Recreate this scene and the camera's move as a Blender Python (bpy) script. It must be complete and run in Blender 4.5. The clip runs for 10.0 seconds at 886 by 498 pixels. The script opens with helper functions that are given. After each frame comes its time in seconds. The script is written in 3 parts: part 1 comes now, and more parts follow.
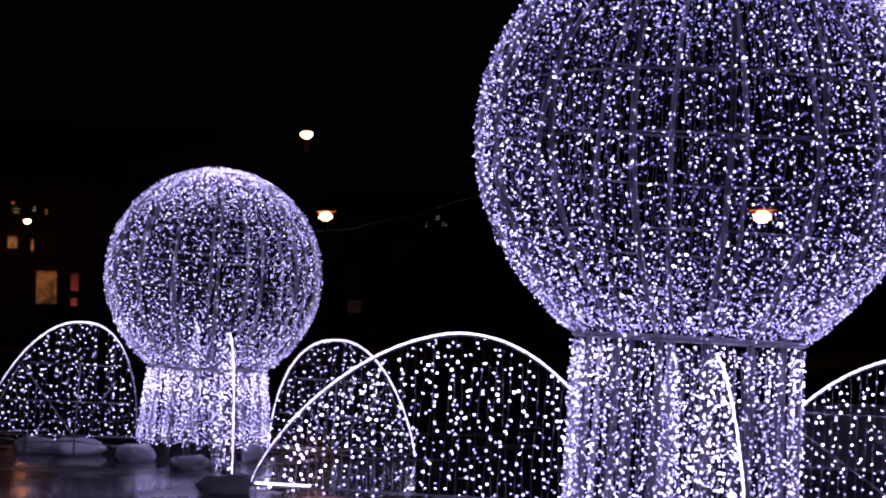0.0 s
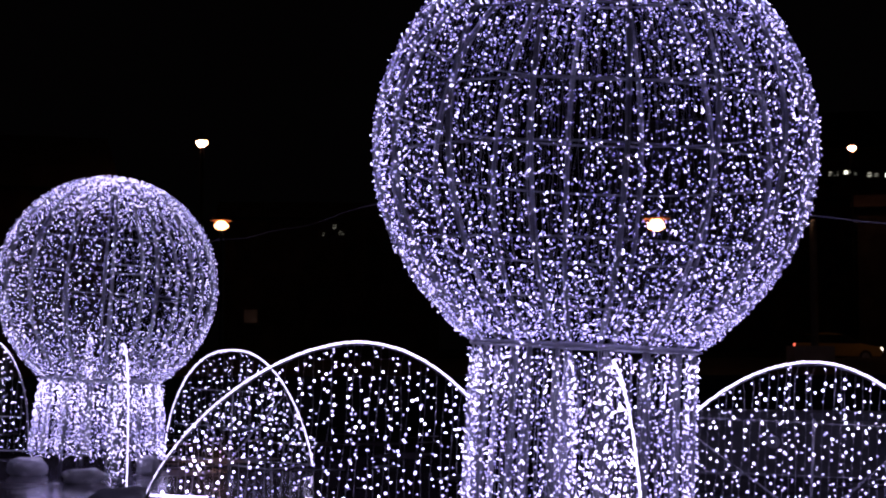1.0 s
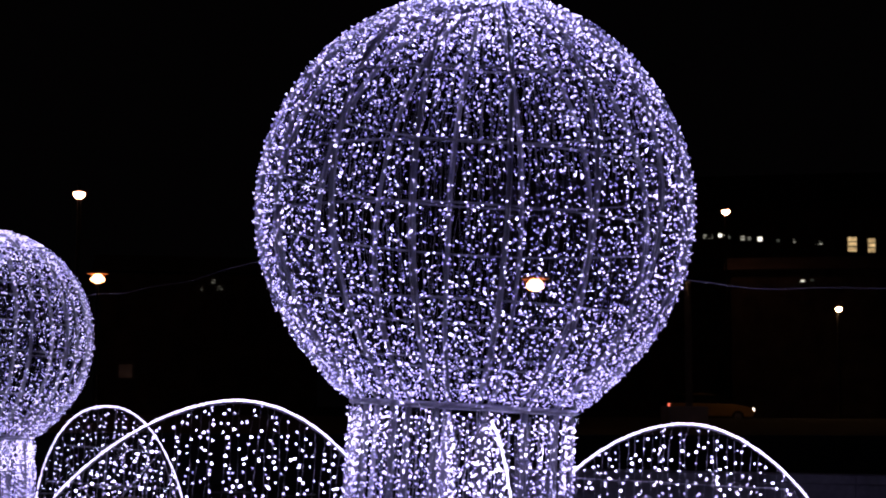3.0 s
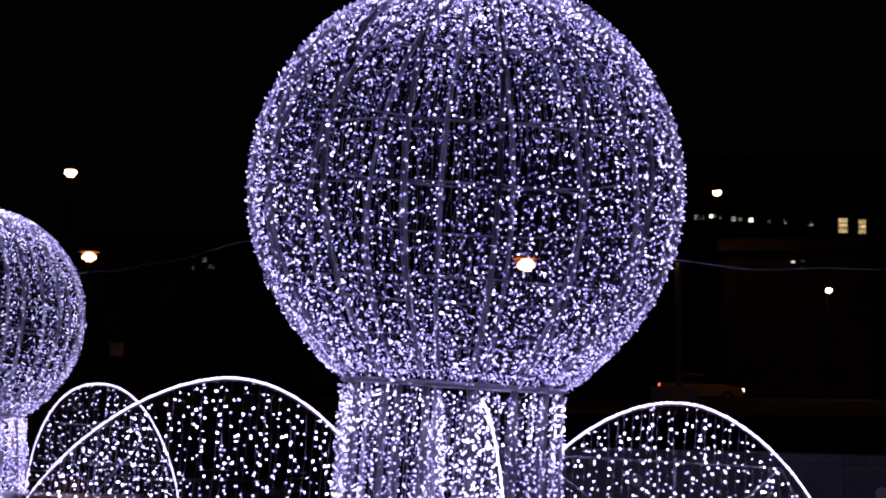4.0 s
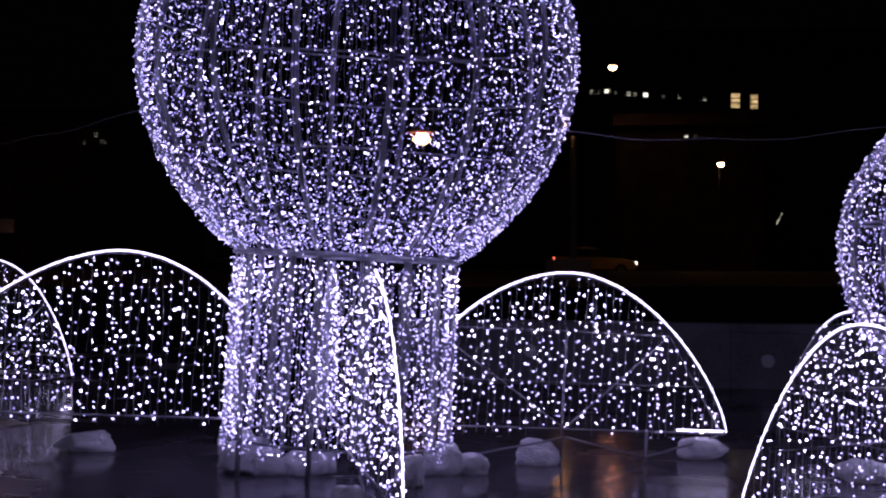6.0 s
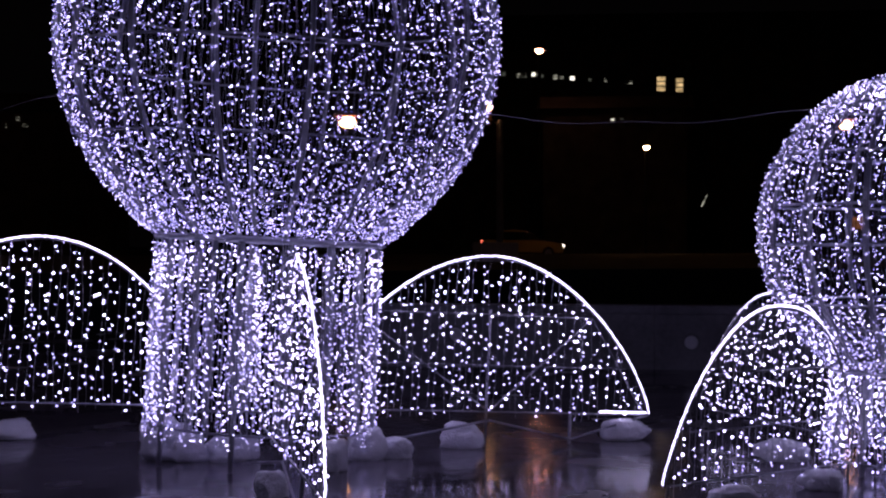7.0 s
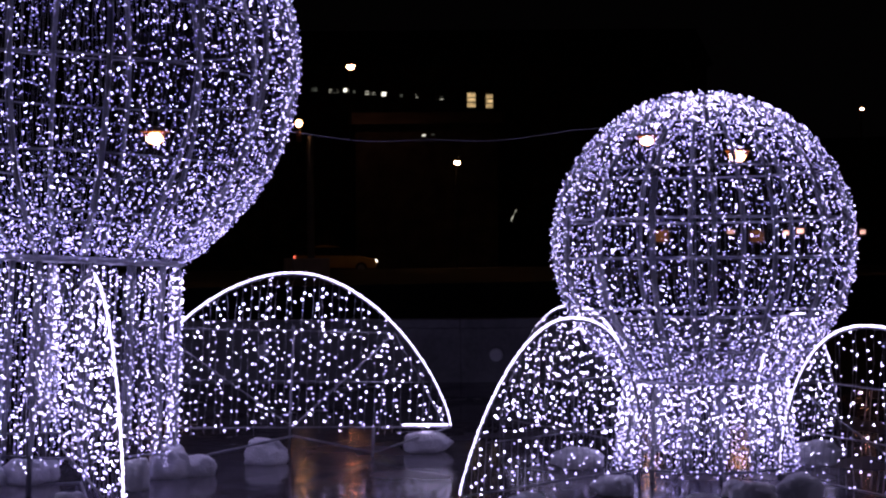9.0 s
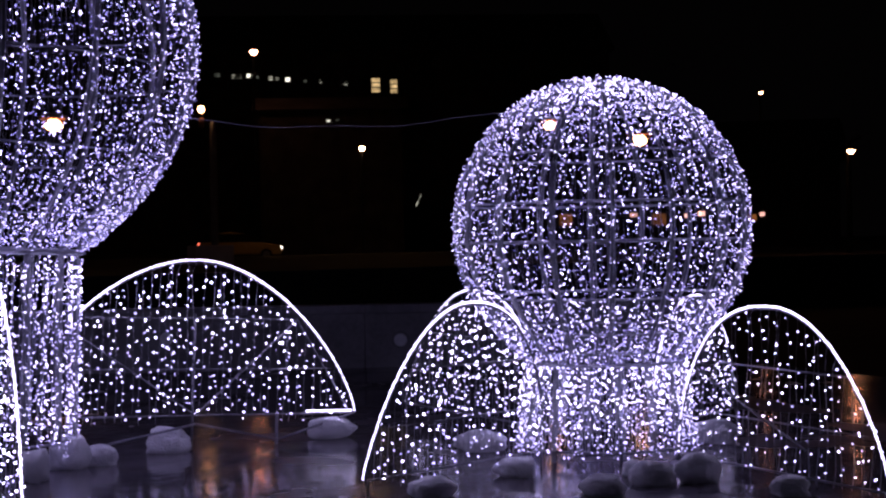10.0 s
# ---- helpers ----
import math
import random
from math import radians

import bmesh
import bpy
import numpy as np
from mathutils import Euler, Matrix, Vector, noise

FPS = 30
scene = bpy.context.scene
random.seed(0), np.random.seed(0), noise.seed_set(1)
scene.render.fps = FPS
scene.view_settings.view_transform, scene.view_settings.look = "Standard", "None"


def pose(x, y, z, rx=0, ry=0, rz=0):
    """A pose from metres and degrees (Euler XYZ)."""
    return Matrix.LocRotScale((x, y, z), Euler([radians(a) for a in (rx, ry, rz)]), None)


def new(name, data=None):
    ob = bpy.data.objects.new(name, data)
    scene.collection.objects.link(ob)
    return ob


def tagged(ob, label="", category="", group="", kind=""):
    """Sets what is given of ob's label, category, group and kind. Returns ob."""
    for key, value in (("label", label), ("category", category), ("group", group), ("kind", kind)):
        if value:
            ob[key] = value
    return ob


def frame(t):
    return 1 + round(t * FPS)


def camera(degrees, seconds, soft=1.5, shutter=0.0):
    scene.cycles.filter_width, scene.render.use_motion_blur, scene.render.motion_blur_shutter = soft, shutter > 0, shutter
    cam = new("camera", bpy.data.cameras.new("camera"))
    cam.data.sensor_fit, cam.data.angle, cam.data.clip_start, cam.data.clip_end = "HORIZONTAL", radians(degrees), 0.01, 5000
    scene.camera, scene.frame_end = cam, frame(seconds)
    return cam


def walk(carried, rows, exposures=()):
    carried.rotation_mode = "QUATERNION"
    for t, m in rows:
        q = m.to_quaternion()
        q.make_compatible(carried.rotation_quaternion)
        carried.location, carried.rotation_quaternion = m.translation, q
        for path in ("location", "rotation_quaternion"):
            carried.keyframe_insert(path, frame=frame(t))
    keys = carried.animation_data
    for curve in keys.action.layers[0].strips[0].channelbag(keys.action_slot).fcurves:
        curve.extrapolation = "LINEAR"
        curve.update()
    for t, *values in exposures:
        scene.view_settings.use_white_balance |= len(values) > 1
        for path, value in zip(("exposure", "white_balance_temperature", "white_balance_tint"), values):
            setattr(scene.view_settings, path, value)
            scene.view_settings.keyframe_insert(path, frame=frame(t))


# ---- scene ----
cam = camera(33.0, 10.0, soft=2.3)
# seconds, place, yaw, pitch, roll to the left
ROWS = [
    (0.0, 0.000, -0.000, 1.452, 0.00, 3.34, 0.32),
    (0.5, -0.001, 0.002, 1.452, -1.81, 3.76, 0.35),
    (1.0, -0.004, 0.013, 1.449, -3.95, 3.69, -0.12),
    (1.5, -0.008, 0.004, 1.453, -6.02, 3.71, -0.12),
    (2.0, -0.004, -0.010, 1.456, -7.37, 4.31, 0.21),
    (2.5, -0.002, -0.026, 1.461, -8.38, 5.41, 0.37),
    (2.7, -0.007, -0.024, 1.463, -8.48, 5.88, 0.34),
    (3.8, -0.036, -0.112, 1.465, -8.79, 5.60, 0.55),
    (4.0, -0.026, -0.095, 1.456, -8.89, 5.10, 0.57),
    (4.5, -0.029, -0.090, 1.438, -9.27, 3.31, 0.41),
    (5.0, -0.025, -0.074, 1.428, -9.71, 1.74, 0.42),
    (5.2, -0.020, -0.072, 1.428, -10.00, 1.28, 0.29),
    (6.3, 0.005, -0.063, 1.429, -13.70, 0.01, 0.18),
    (6.5, 0.007, -0.060, 1.429, -13.99, -0.25, 0.09),
    (7.0, 0.041, -0.061, 1.431, -15.61, -0.27, -0.07),
    (7.5, 0.054, -0.105, 1.441, -17.54, 0.03, -0.26),
    (8.0, 0.063, -0.168, 1.437, -19.28, 0.28, -0.51),
    (8.5, 0.067, -0.210, 1.437, -21.09, 0.26, -0.58),
    (9.0, 0.082, -0.210, 1.438, -22.71, 0.27, -0.61),
    (9.5, 0.088, -0.235, 1.438, -24.61, 0.10, -0.73),
    (10.0, 0.100, -0.245, 1.438, -26.29, -0.35, -1.15),
]
walk(cam, [(t, pose(x, y, z, 90 + pitch, 0, yaw) @ pose(0, 0, 0, 0, 0, roll)) for t, x, y, z, yaw, pitch, roll in ROWS])

# ---- night sky ----
world = bpy.data.worlds.new("night")
scene.world = world
world.use_nodes = True
world.node_tree.nodes["Background"].inputs["Color"].default_value = (0.55, 0.42, 0.5, 1)
world.node_tree.nodes["Background"].inputs["Strength"].default_value = 0.0012


# ---- materials ----
def material(name):
    m = bpy.data.materials.new(name)
    m.use_nodes = True
    return m, m.node_tree.nodes, m.node_tree.links, m.node_tree.nodes["Principled BSDF"]


def surface(name, low, high, scale, rough=0.6, metal=0.0, bump=0.3, detail=8.0, fine=12.0):
    """A worn surface: two colours mixed by coarse and fine noise, with relief."""
    m, n, l, b = material(name)
    co = n.new("ShaderNodeTexCoord")
    big, small = n.new("ShaderNodeTexNoise"), n.new("ShaderNodeTexNoise")
    big.inputs["Scale"].default_value, small.inputs["Scale"].default_value = scale, scale * fine
    big.inputs["Detail"].default_value = detail
    mix, ramp, bm_ = n.new("ShaderNodeMath"), n.new("ShaderNodeValToRGB"), n.new("ShaderNodeBump")
    mix.operation = "MULTIPLY_ADD"
    mix.inputs[1].default_value = 0.35
    l.new(co.outputs["Object"], big.inputs["Vector"])
    l.new(co.outputs["Object"], small.inputs["Vector"])
    l.new(small.outputs["Fac"], mix.inputs[0])
    l.new(big.outputs["Fac"], mix.inputs[2])
    l.new(mix.outputs[0], ramp.inputs["Fac"])
    ramp.color_ramp.elements[0].position, ramp.color_ramp.elements[1].position = 0.45, 0.9
    ramp.color_ramp.elements[0].color, ramp.color_ramp.elements[1].color = (*low, 1), (*high, 1)
    l.new(ramp.outputs["Color"], b.inputs["Base Color"])
    l.new(small.outputs["Fac"], bm_.inputs["Height"])
    bm_.inputs["Strength"].default_value, bm_.inputs["Distance"].default_value = bump, 0.02
    l.new(bm_.outputs["Normal"], b.inputs["Normal"])
    b.inputs["Roughness"].default_value, b.inputs["Metallic"].default_value = rough, metal
    return m


def glow(name, colour, low, high, dim=None):
    """A lamp's own light; each bulb has its own strength."""
    m, n, l, b = material(name)
    geo, rng = n.new("ShaderNodeNewGeometry"), n.new("ShaderNodeMapRange")
    rng.inputs["To Min"].default_value, rng.inputs["To Max"].default_value = low, high
    power = n.new("ShaderNodeMath")
    power.operation = "POWER"
    power.inputs[1].default_value = 1.3
    l.new(geo.outputs["Random Per Island"], power.inputs[0])
    l.new(power.outputs[0], rng.inputs["Value"])
    l.new(rng.outputs["Result"], b.inputs["Emission Strength"])
    b.inputs["Emission Color"].default_value = (*colour, 1)
    if dim:
        tint = n.new("ShaderNodeValToRGB")
        tint.color_ramp.elements[0].color, tint.color_ramp.elements[1].color = (*dim, 1), (*colour, 1)
        l.new(geo.outputs["Random Per Island"], tint.inputs["Fac"])
        l.new(tint.outputs["Color"], b.inputs["Emission Color"])
    b.inputs["Base Color"].default_value = (0.6, 0.6, 0.65, 1)
    return m


def lit_pane(name, colour, strength, scale=1.5, low=0.35, sharp=0.3):
    """A lit window: curtains and things behind it make its light uneven."""
    m, n, l, b = material(name)
    co, tex, ramp = n.new("ShaderNodeTexCoord"), n.new("ShaderNodeTexNoise"), n.new("ShaderNodeMapRange")
    tex.inputs["Scale"].default_value = scale
    ramp.inputs["From Min"].default_value, ramp.inputs["From Max"].default_value = sharp, 0.75
    ramp.inputs["To Min"].default_value, ramp.inputs["To Max"].default_value = strength * low, strength * 1.3
    l.new(co.outputs["Object"], tex.inputs["Vector"])
    l.new(tex.outputs["Fac"], ramp.inputs["Value"])
    each, span, times = n.new("ShaderNodeObjectInfo"), n.new("ShaderNodeMapRange"), n.new("ShaderNodeMath")
    span.inputs["To Min"].default_value, span.inputs["To Max"].default_value = 0.5, 1.5
    times.operation = "MULTIPLY"
    l.new(each.outputs["Random"], span.inputs["Value"])
    l.new(span.outputs["Result"], times.inputs[0])
    l.new(ramp.outputs["Result"], times.inputs[1])
    l.new(times.outputs[0], b.inputs["Emission Strength"])
    b.inputs["Emission Color"].default_value = (*colour, 1)
    b.inputs["Base Color"].default_value = (0.05, 0.05, 0.05, 1)
    b.inputs["Roughness"].default_value = 0.15
    return m


BULB = glow("cold_white_bulb", (0.66, 0.58, 1.0), 1.2, 12.2, (0.36, 0.3, 1.0))
BACK = glow("dim_blue_bulb_back", (0.25, 0.19, 1.0), 0.4, 1.5)
BRIGHT = glow("bright_cold_white_bulb", (0.67, 0.59, 1.0), 2.4, 15.0, (0.44, 0.37, 1.0))
ROPE = glow("rope_light", (0.66, 0.58, 1.0), 5.4, 5.4)
PLINTH = surface("pale_concrete", (0.4, 0.4, 0.42), (0.58, 0.58, 0.6), 2, 0.8, 0, 0.4)
POLE = surface("grey_painted_pole", (0.09, 0.088, 0.09), (0.17, 0.165, 0.17), 4, 0.6, 0, 0.2)
# Orange-brown glow round the lamps, put into the colour of their metalwork.
LAMPLIT_PAINT = surface("lamplit_lantern_paint", (0.2, 0.07, 0.03), (0.34, 0.15, 0.07), 8, 0.5, 0.2, 0.2)
WIRE = surface("thin_clear_wire", (0.2, 0.2, 0.24), (0.36, 0.36, 0.42), 9, 0.4, 0, 0.1)
CAP = surface("pale_plastic", (0.75, 0.75, 0.78), (0.85, 0.85, 0.88), 8, 0.5, 0, 0.1)
CABLE = surface("white_cable", (0.42, 0.42, 0.47), (0.64, 0.64, 0.71), 9, 0.45, 0, 0.1)
STEEL = surface("painted_steel", (0.2, 0.2, 0.22), (0.38, 0.38, 0.42), 6, 0.4, 0.3, 0.15)
BAG = surface("white_woven_plastic", (0.8, 0.8, 0.83), (0.93, 0.93, 0.95), 5, 0.7, 0, 0.6)
BAG.node_tree.nodes["Principled BSDF"].inputs["Subsurface Weight"].default_value = 0.6
BAG.node_tree.nodes["Principled BSDF"].inputs["Subsurface Radius"].default_value = (1, 1, 1)
BAG.node_tree.nodes["Principled BSDF"].inputs["Subsurface Scale"].default_value = 0.1
STONE = surface("concrete", (0.16, 0.16, 0.17), (0.34, 0.34, 0.36), 1.3, 0.8, 0, 0.5)
ASPHALT = surface("asphalt", (0.035, 0.035, 0.037), (0.065, 0.063, 0.06), 0.6, 0.75, 0, 0.4, fine=40)
SOIL = surface("dark_ground", (0.012, 0.012, 0.01), (0.036, 0.033, 0.03), 0.4, 0.9, 0, 0.5)
WALL = surface("dark_render", (0.018, 0.016, 0.015), (0.075, 0.06, 0.052), 0.9, 0.9, 0, 0.3)
ROOF = surface("dark_roof", (0.04, 0.035, 0.03), (0.09, 0.08, 0.07), 0.8, 0.8, 0, 0.5)
IRON = surface("black_iron", (0.02, 0.02, 0.02), (0.06, 0.06, 0.06), 6, 0.45, 0.6, 0.2)
WARM = glow("sodium_lamp", (1.0, 0.46, 0.2), 15, 15)
WARM_FAR = glow("far_sodium_lamp", (1.0, 0.36, 0.2), 40, 40)
ROAD = glow("road_lamp", (1.0, 0.5, 0.2), 300, 300)
YELLOW = lit_pane("yellow_window", (1.0, 0.68, 0.32), 0.95, 2.2, 0.25)
AMBER = lit_pane("amber_window", (1.0, 0.34, 0.1), 0.26, 2.5, 0.2, 0.35)
REDPANE = lit_pane("red_window", (1.0, 0.14, 0.09), 0.14)
PINK = lit_pane("pinkish_window", (1.0, 0.5, 0.42), 2.2)
SPARK = lit_pane("bright_pale_window", (1.0, 0.95, 0.8), 2.2, 3.0, 0.5)
BROWN = lit_pane("faint_brown_window", (1.0, 0.5, 0.36), 0.011, 1.5, 0.5)
DIMPANE = lit_pane("dim_pale_window", (0.85, 0.9, 0.75), 0.1, 3.5, 0.1)
PALE = lit_pane("pale_window", (0.95, 0.92, 0.75), 0.55, 3.5, 0.0, 0.42)

# The street lamps' amber light is put into the car's body colour.
PAINT = surface("lamplit_car_paint", (0.6, 0.36, 0.08), (0.68, 0.42, 0.1), 3, 0.3, 0.2, 0.02)
GLASS = surface("dark_car_glass", (0.01, 0.01, 0.012), (0.02, 0.02, 0.022), 2, 0.08, 0, 0.0)
TAIL = glow("tail_lamp", (1.0, 0.16, 0.1), 2.0, 2.0)
HEAD = glow("head_lamp", (1.0, 0.85, 0.7), 4.0, 4.0)

WATER, n_, l_, b_ = material("dark_water")
b_.inputs["Base Color"].default_value = (0.12, 0.11, 0.125, 1)
b_.inputs["IOR"].default_value = 1.33
co_, w1_, w2_, add_, bump_ = (n_.new("ShaderNodeTexCoord"), n_.new("ShaderNodeTexNoise"), n_.new("ShaderNodeTexNoise"),
                              n_.new("ShaderNodeMath"), n_.new("ShaderNodeBump"))
w1_.inputs["Scale"].default_value, w2_.inputs["Scale"].default_value = 2.2, 9.0
w1_.inputs["Detail"].default_value = 3.0
for w_ in (w1_, w2_):
    l_.new(co_.outputs["Object"], w_.inputs["Vector"])
add_.operation = "MULTIPLY_ADD"
add_.inputs[1].default_value = 0.3
l_.new(w2_.outputs["Fac"], add_.inputs[0])
l_.new(w1_.outputs["Fac"], add_.inputs[2])
l_.new(add_.outputs[0], bump_.inputs["Height"])
pool_, rough_ = n_.new("ShaderNodeTexNoise"), n_.new("ShaderNodeMapRange")
pool_.inputs["Scale"].default_value, pool_.inputs["Detail"].default_value = 0.7, 4.0
l_.new(co_.outputs["Object"], pool_.inputs["Vector"])
l_.new(pool_.outputs["Fac"], rough_.inputs["Value"])
rough_.inputs["From Min"].default_value, rough_.inputs["From Max"].default_value = 0.5, 0.62
rough_.inputs["To Min"].default_value, rough_.inputs["To Max"].default_value = 0.12, 0.3
l_.new(rough_.outputs["Result"], b_.inputs["Roughness"])
bump_.inputs["Strength"].default_value, bump_.inputs["Distance"].default_value = 0.08, 0.05
l_.new(bump_.outputs["Normal"], b_.inputs["Normal"])


# ---- mesh tools ----
class Shape:
    """Collects pieces of one mesh: tubes, bulbs, boxes."""

    def __init__(self):
        self.v, self.f, self.m = [], [], []

    def add(self, verts, faces, mat=0):
        k = len(self.v)
        self.v.extend(tuple(p) for p in verts)
        self.f.extend(tuple(i + k for i in q) for q in faces)
        self.m.extend([mat] * len(faces))
        return self

    def tube(self, points, radius, sides=6, mat=0, closed=False):
        pts = [Vector(p) for p in points]
        n, verts, faces = len(pts), [], []
        for i, p in enumerate(pts):
            a = pts[(i - 1) % n] if closed or i else p
            b = pts[(i + 1) % n] if closed or i < n - 1 else p
            d = (b - a).normalized()
            side = d.cross(Vector((0, 0, 1)) if abs(d.z) < 0.9 else Vector((0, 1, 0))).normalized()
            up = side.cross(d)
            for s in range(sides):
                w = 2 * math.pi * s / sides
                verts.append(p + radius * (math.cos(w) * side + math.sin(w) * up))
        for i in range(n if closed else n - 1):
            j = (i + 1) % n
            for s in range(sides):
                e = (s + 1) % sides
                faces.append((i * sides + s, i * sides + e, j * sides + e, j * sides + s))
        if not closed:
            faces.append(tuple(range(sides - 1, -1, -1)))
            faces.append(tuple((n - 1) * sides + s for s in range(sides)))
        return self.add(verts, faces, mat)

    def bulb(self, p, r, mat=1, axis=None):
        """A small round lamp; with an axis its dome there takes mat and its back the next material."""
        q = (1 + 5 ** 0.5) / 2
        s = r / math.sqrt(1 + q * q)
        ico = [(-1, q, 0), (1, q, 0), (-1, -q, 0), (1, -q, 0), (0, -1, q), (0, 1, q), (0, -1, -q), (0, 1, -q),
               (q, 0, -1), (q, 0, 1), (-q, 0, -1), (-q, 0, 1)]
        tri = [(0, 11, 5), (0, 5, 1), (0, 1, 7), (0, 7, 10), (0, 10, 11), (1, 5, 9), (5, 11, 4), (11, 10, 2), (10, 7, 6),
               (7, 1, 8), (3, 9, 4), (3, 4, 2), (3, 2, 6), (3, 6, 8), (3, 8, 9), (4, 9, 5), (2, 4, 11), (6, 2, 10), (8, 6, 7), (9, 8, 1)]
        start = len(self.m)
        self.add([(p[0] + s * a, p[1] + s * b, p[2] + s * c) for a, b, c in ico], tri, mat)
        if axis:
            for k, face in enumerate(tri):
                if sum(axis[i] * sum(ico[v][i] for v in face) for i in range(3)) < -0.6:
                    self.m[start + k] = mat + 1
        return self

    def box(self, lo, hi, mat=0, taper=1.0):
        (a, b, c), (d, e, f) = lo, hi
        mx, my, hx, hy = (a + d) / 2, (b + e) / 2, (d - a) / 2 * taper, (e - b) / 2 * taper
        v = [(a, b, c), (d, b, c), (d, e, c), (a, e, c), (mx - hx, my - hy, f), (mx + hx, my - hy, f), (mx + hx, my + hy, f), (mx - hx, my + hy, f)]
        return self.add(v, [(3, 2, 1, 0), (4, 5, 6, 7), (0, 1, 5, 4), (1, 2, 6, 5), (2, 3, 7, 6), (3, 0, 4, 7)], mat)

    def lathe(self, profile, sides=16, mat=0):
        verts = [(r * math.cos(2 * math.pi * s / sides), r * math.sin(2 * math.pi * s / sides), z) for r, z in profile for s in range(sides)]
        faces = [(i * sides + s, i * sides + (s + 1) % sides, (i + 1) * sides + (s + 1) % sides, (i + 1) * sides + s)
                 for i in range(len(profile) - 1) for s in range(sides)]
        faces += [tuple(range(sides - 1, -1, -1)), tuple((len(profile) - 1) * sides + s for s in range(sides))]
        return self.add(verts, faces, mat)


def part(name, shape, mats, parent=None, label="", smooth=False, bevel=0.0):
    me = bpy.data.meshes.new(name)
    me.from_pydata(shape.v, [], shape.f)
    for m in mats if isinstance(mats, (list, tuple)) else [mats]:
        me.materials.append(m)
    me.polygons.foreach_set("material_index", shape.m)
    if smooth:
        me.polygons.foreach_set("use_smooth", [True] * len(me.polygons))
    me.update()
    ob = new(name, me)
    if parent:
        ob.parent = parent
    if label:
        ob["label"] = label
    if bevel:
        mod = ob.modifiers.new("bevel", "BEVEL")
        mod.width, mod.segments = bevel, 2
    return ob


# ---- ground, water, pond wall ----
def sheet(name, x0, x1, y0, y1, z, mat, step):
    s = Shape()
    nx, ny = max(1, round((x1 - x0) / step)), max(1, round((y1 - y0) / step))
    v = [(x0 + (x1 - x0) * i / nx, y0 + (y1 - y0) * j / ny, z) for j in range(ny + 1) for i in range(nx + 1)]
    f = [(j * (nx + 1) + i, j * (nx + 1) + i + 1, (j + 1) * (nx + 1) + i + 1, (j + 1) * (nx + 1) + i) for j in range(ny) for i in range(nx)]
    s.add(v, f)
    return part(name, s, mat)


tagged(sheet("ground", -400, 400, -150, 600, -0.3, SOIL, 50), "dark trampled earth round the pond at night", "ground", kind="structure")
tagged(sheet("water", -24, 10.5, -3, 27, 0.0, WATER, 5), "dark rippled shallow pond water reflecting the lights", "water", kind="structure")
bank = Shape().box((-60, 27, -0.3), (70, 62, 0.9)).box((-60, 92, -0.3), (70, 140, 0.9))
tagged(part("bank", bank, SOIL), "dark raised bank beyond the pond", "bank", kind="structure")
tagged(part("road", Shape().box((-60, 62, -0.3), (70, 92, 0.55)), ASPHALT), "dark asphalt road beyond the bank", "road", kind="structure")


def pond_wall():
    top = tagged(new("wall_pond"), "low pale concrete pond wall", "wall", kind="structure")
    top.matrix_basis = pose(3.2, 17.1, 0, 0, 0, -25)
    # Unseen backing, added to stop lamplight leaking between the panels.
    part("joint_backing", Shape().box((0, 0.05, -0.3), (8, 0.2, 0.68)), STONE, top)
    for i in range(4):
        x = i * 2.0
        part("panel", Shape().box((x, 0, -0.3), (x + 1.999, 0.25, 0.62)), STONE, top, bevel=0.015)
        part("coping", Shape().box((x, -0.04, 0.62), (x + 1.999, 0.29, 0.72)), STONE, top, bevel=0.015)


pond_wall()


# Pale rimmed disc, added where a round pale spot sits on the wall.
def wall_disc(x, z):
    cap = tagged(new("wall_disc"), "round pale disc set in the pond wall", "drain cap", "drain caps")
    cap.matrix_basis = pose(3.2, 17.1, 0, 0, 0, -25) @ pose(x, -0.03, z, 90, 0, 0)
    part("disc", Shape().lathe([(0.075, -0.03), (0.075, 0.01), (0.06, 0.02)], 20), CAP, cap, smooth=False)
    part("rim", Shape().tube([(0.085 * math.cos(k * math.pi / 12), 0.085 * math.sin(k * math.pi / 12), 0.0) for k in range(24)], 0.012, 6, closed=True), STONE, cap, smooth=True)


wall_disc(4.4, 0.31)
wall_disc(1.75, 0.38)


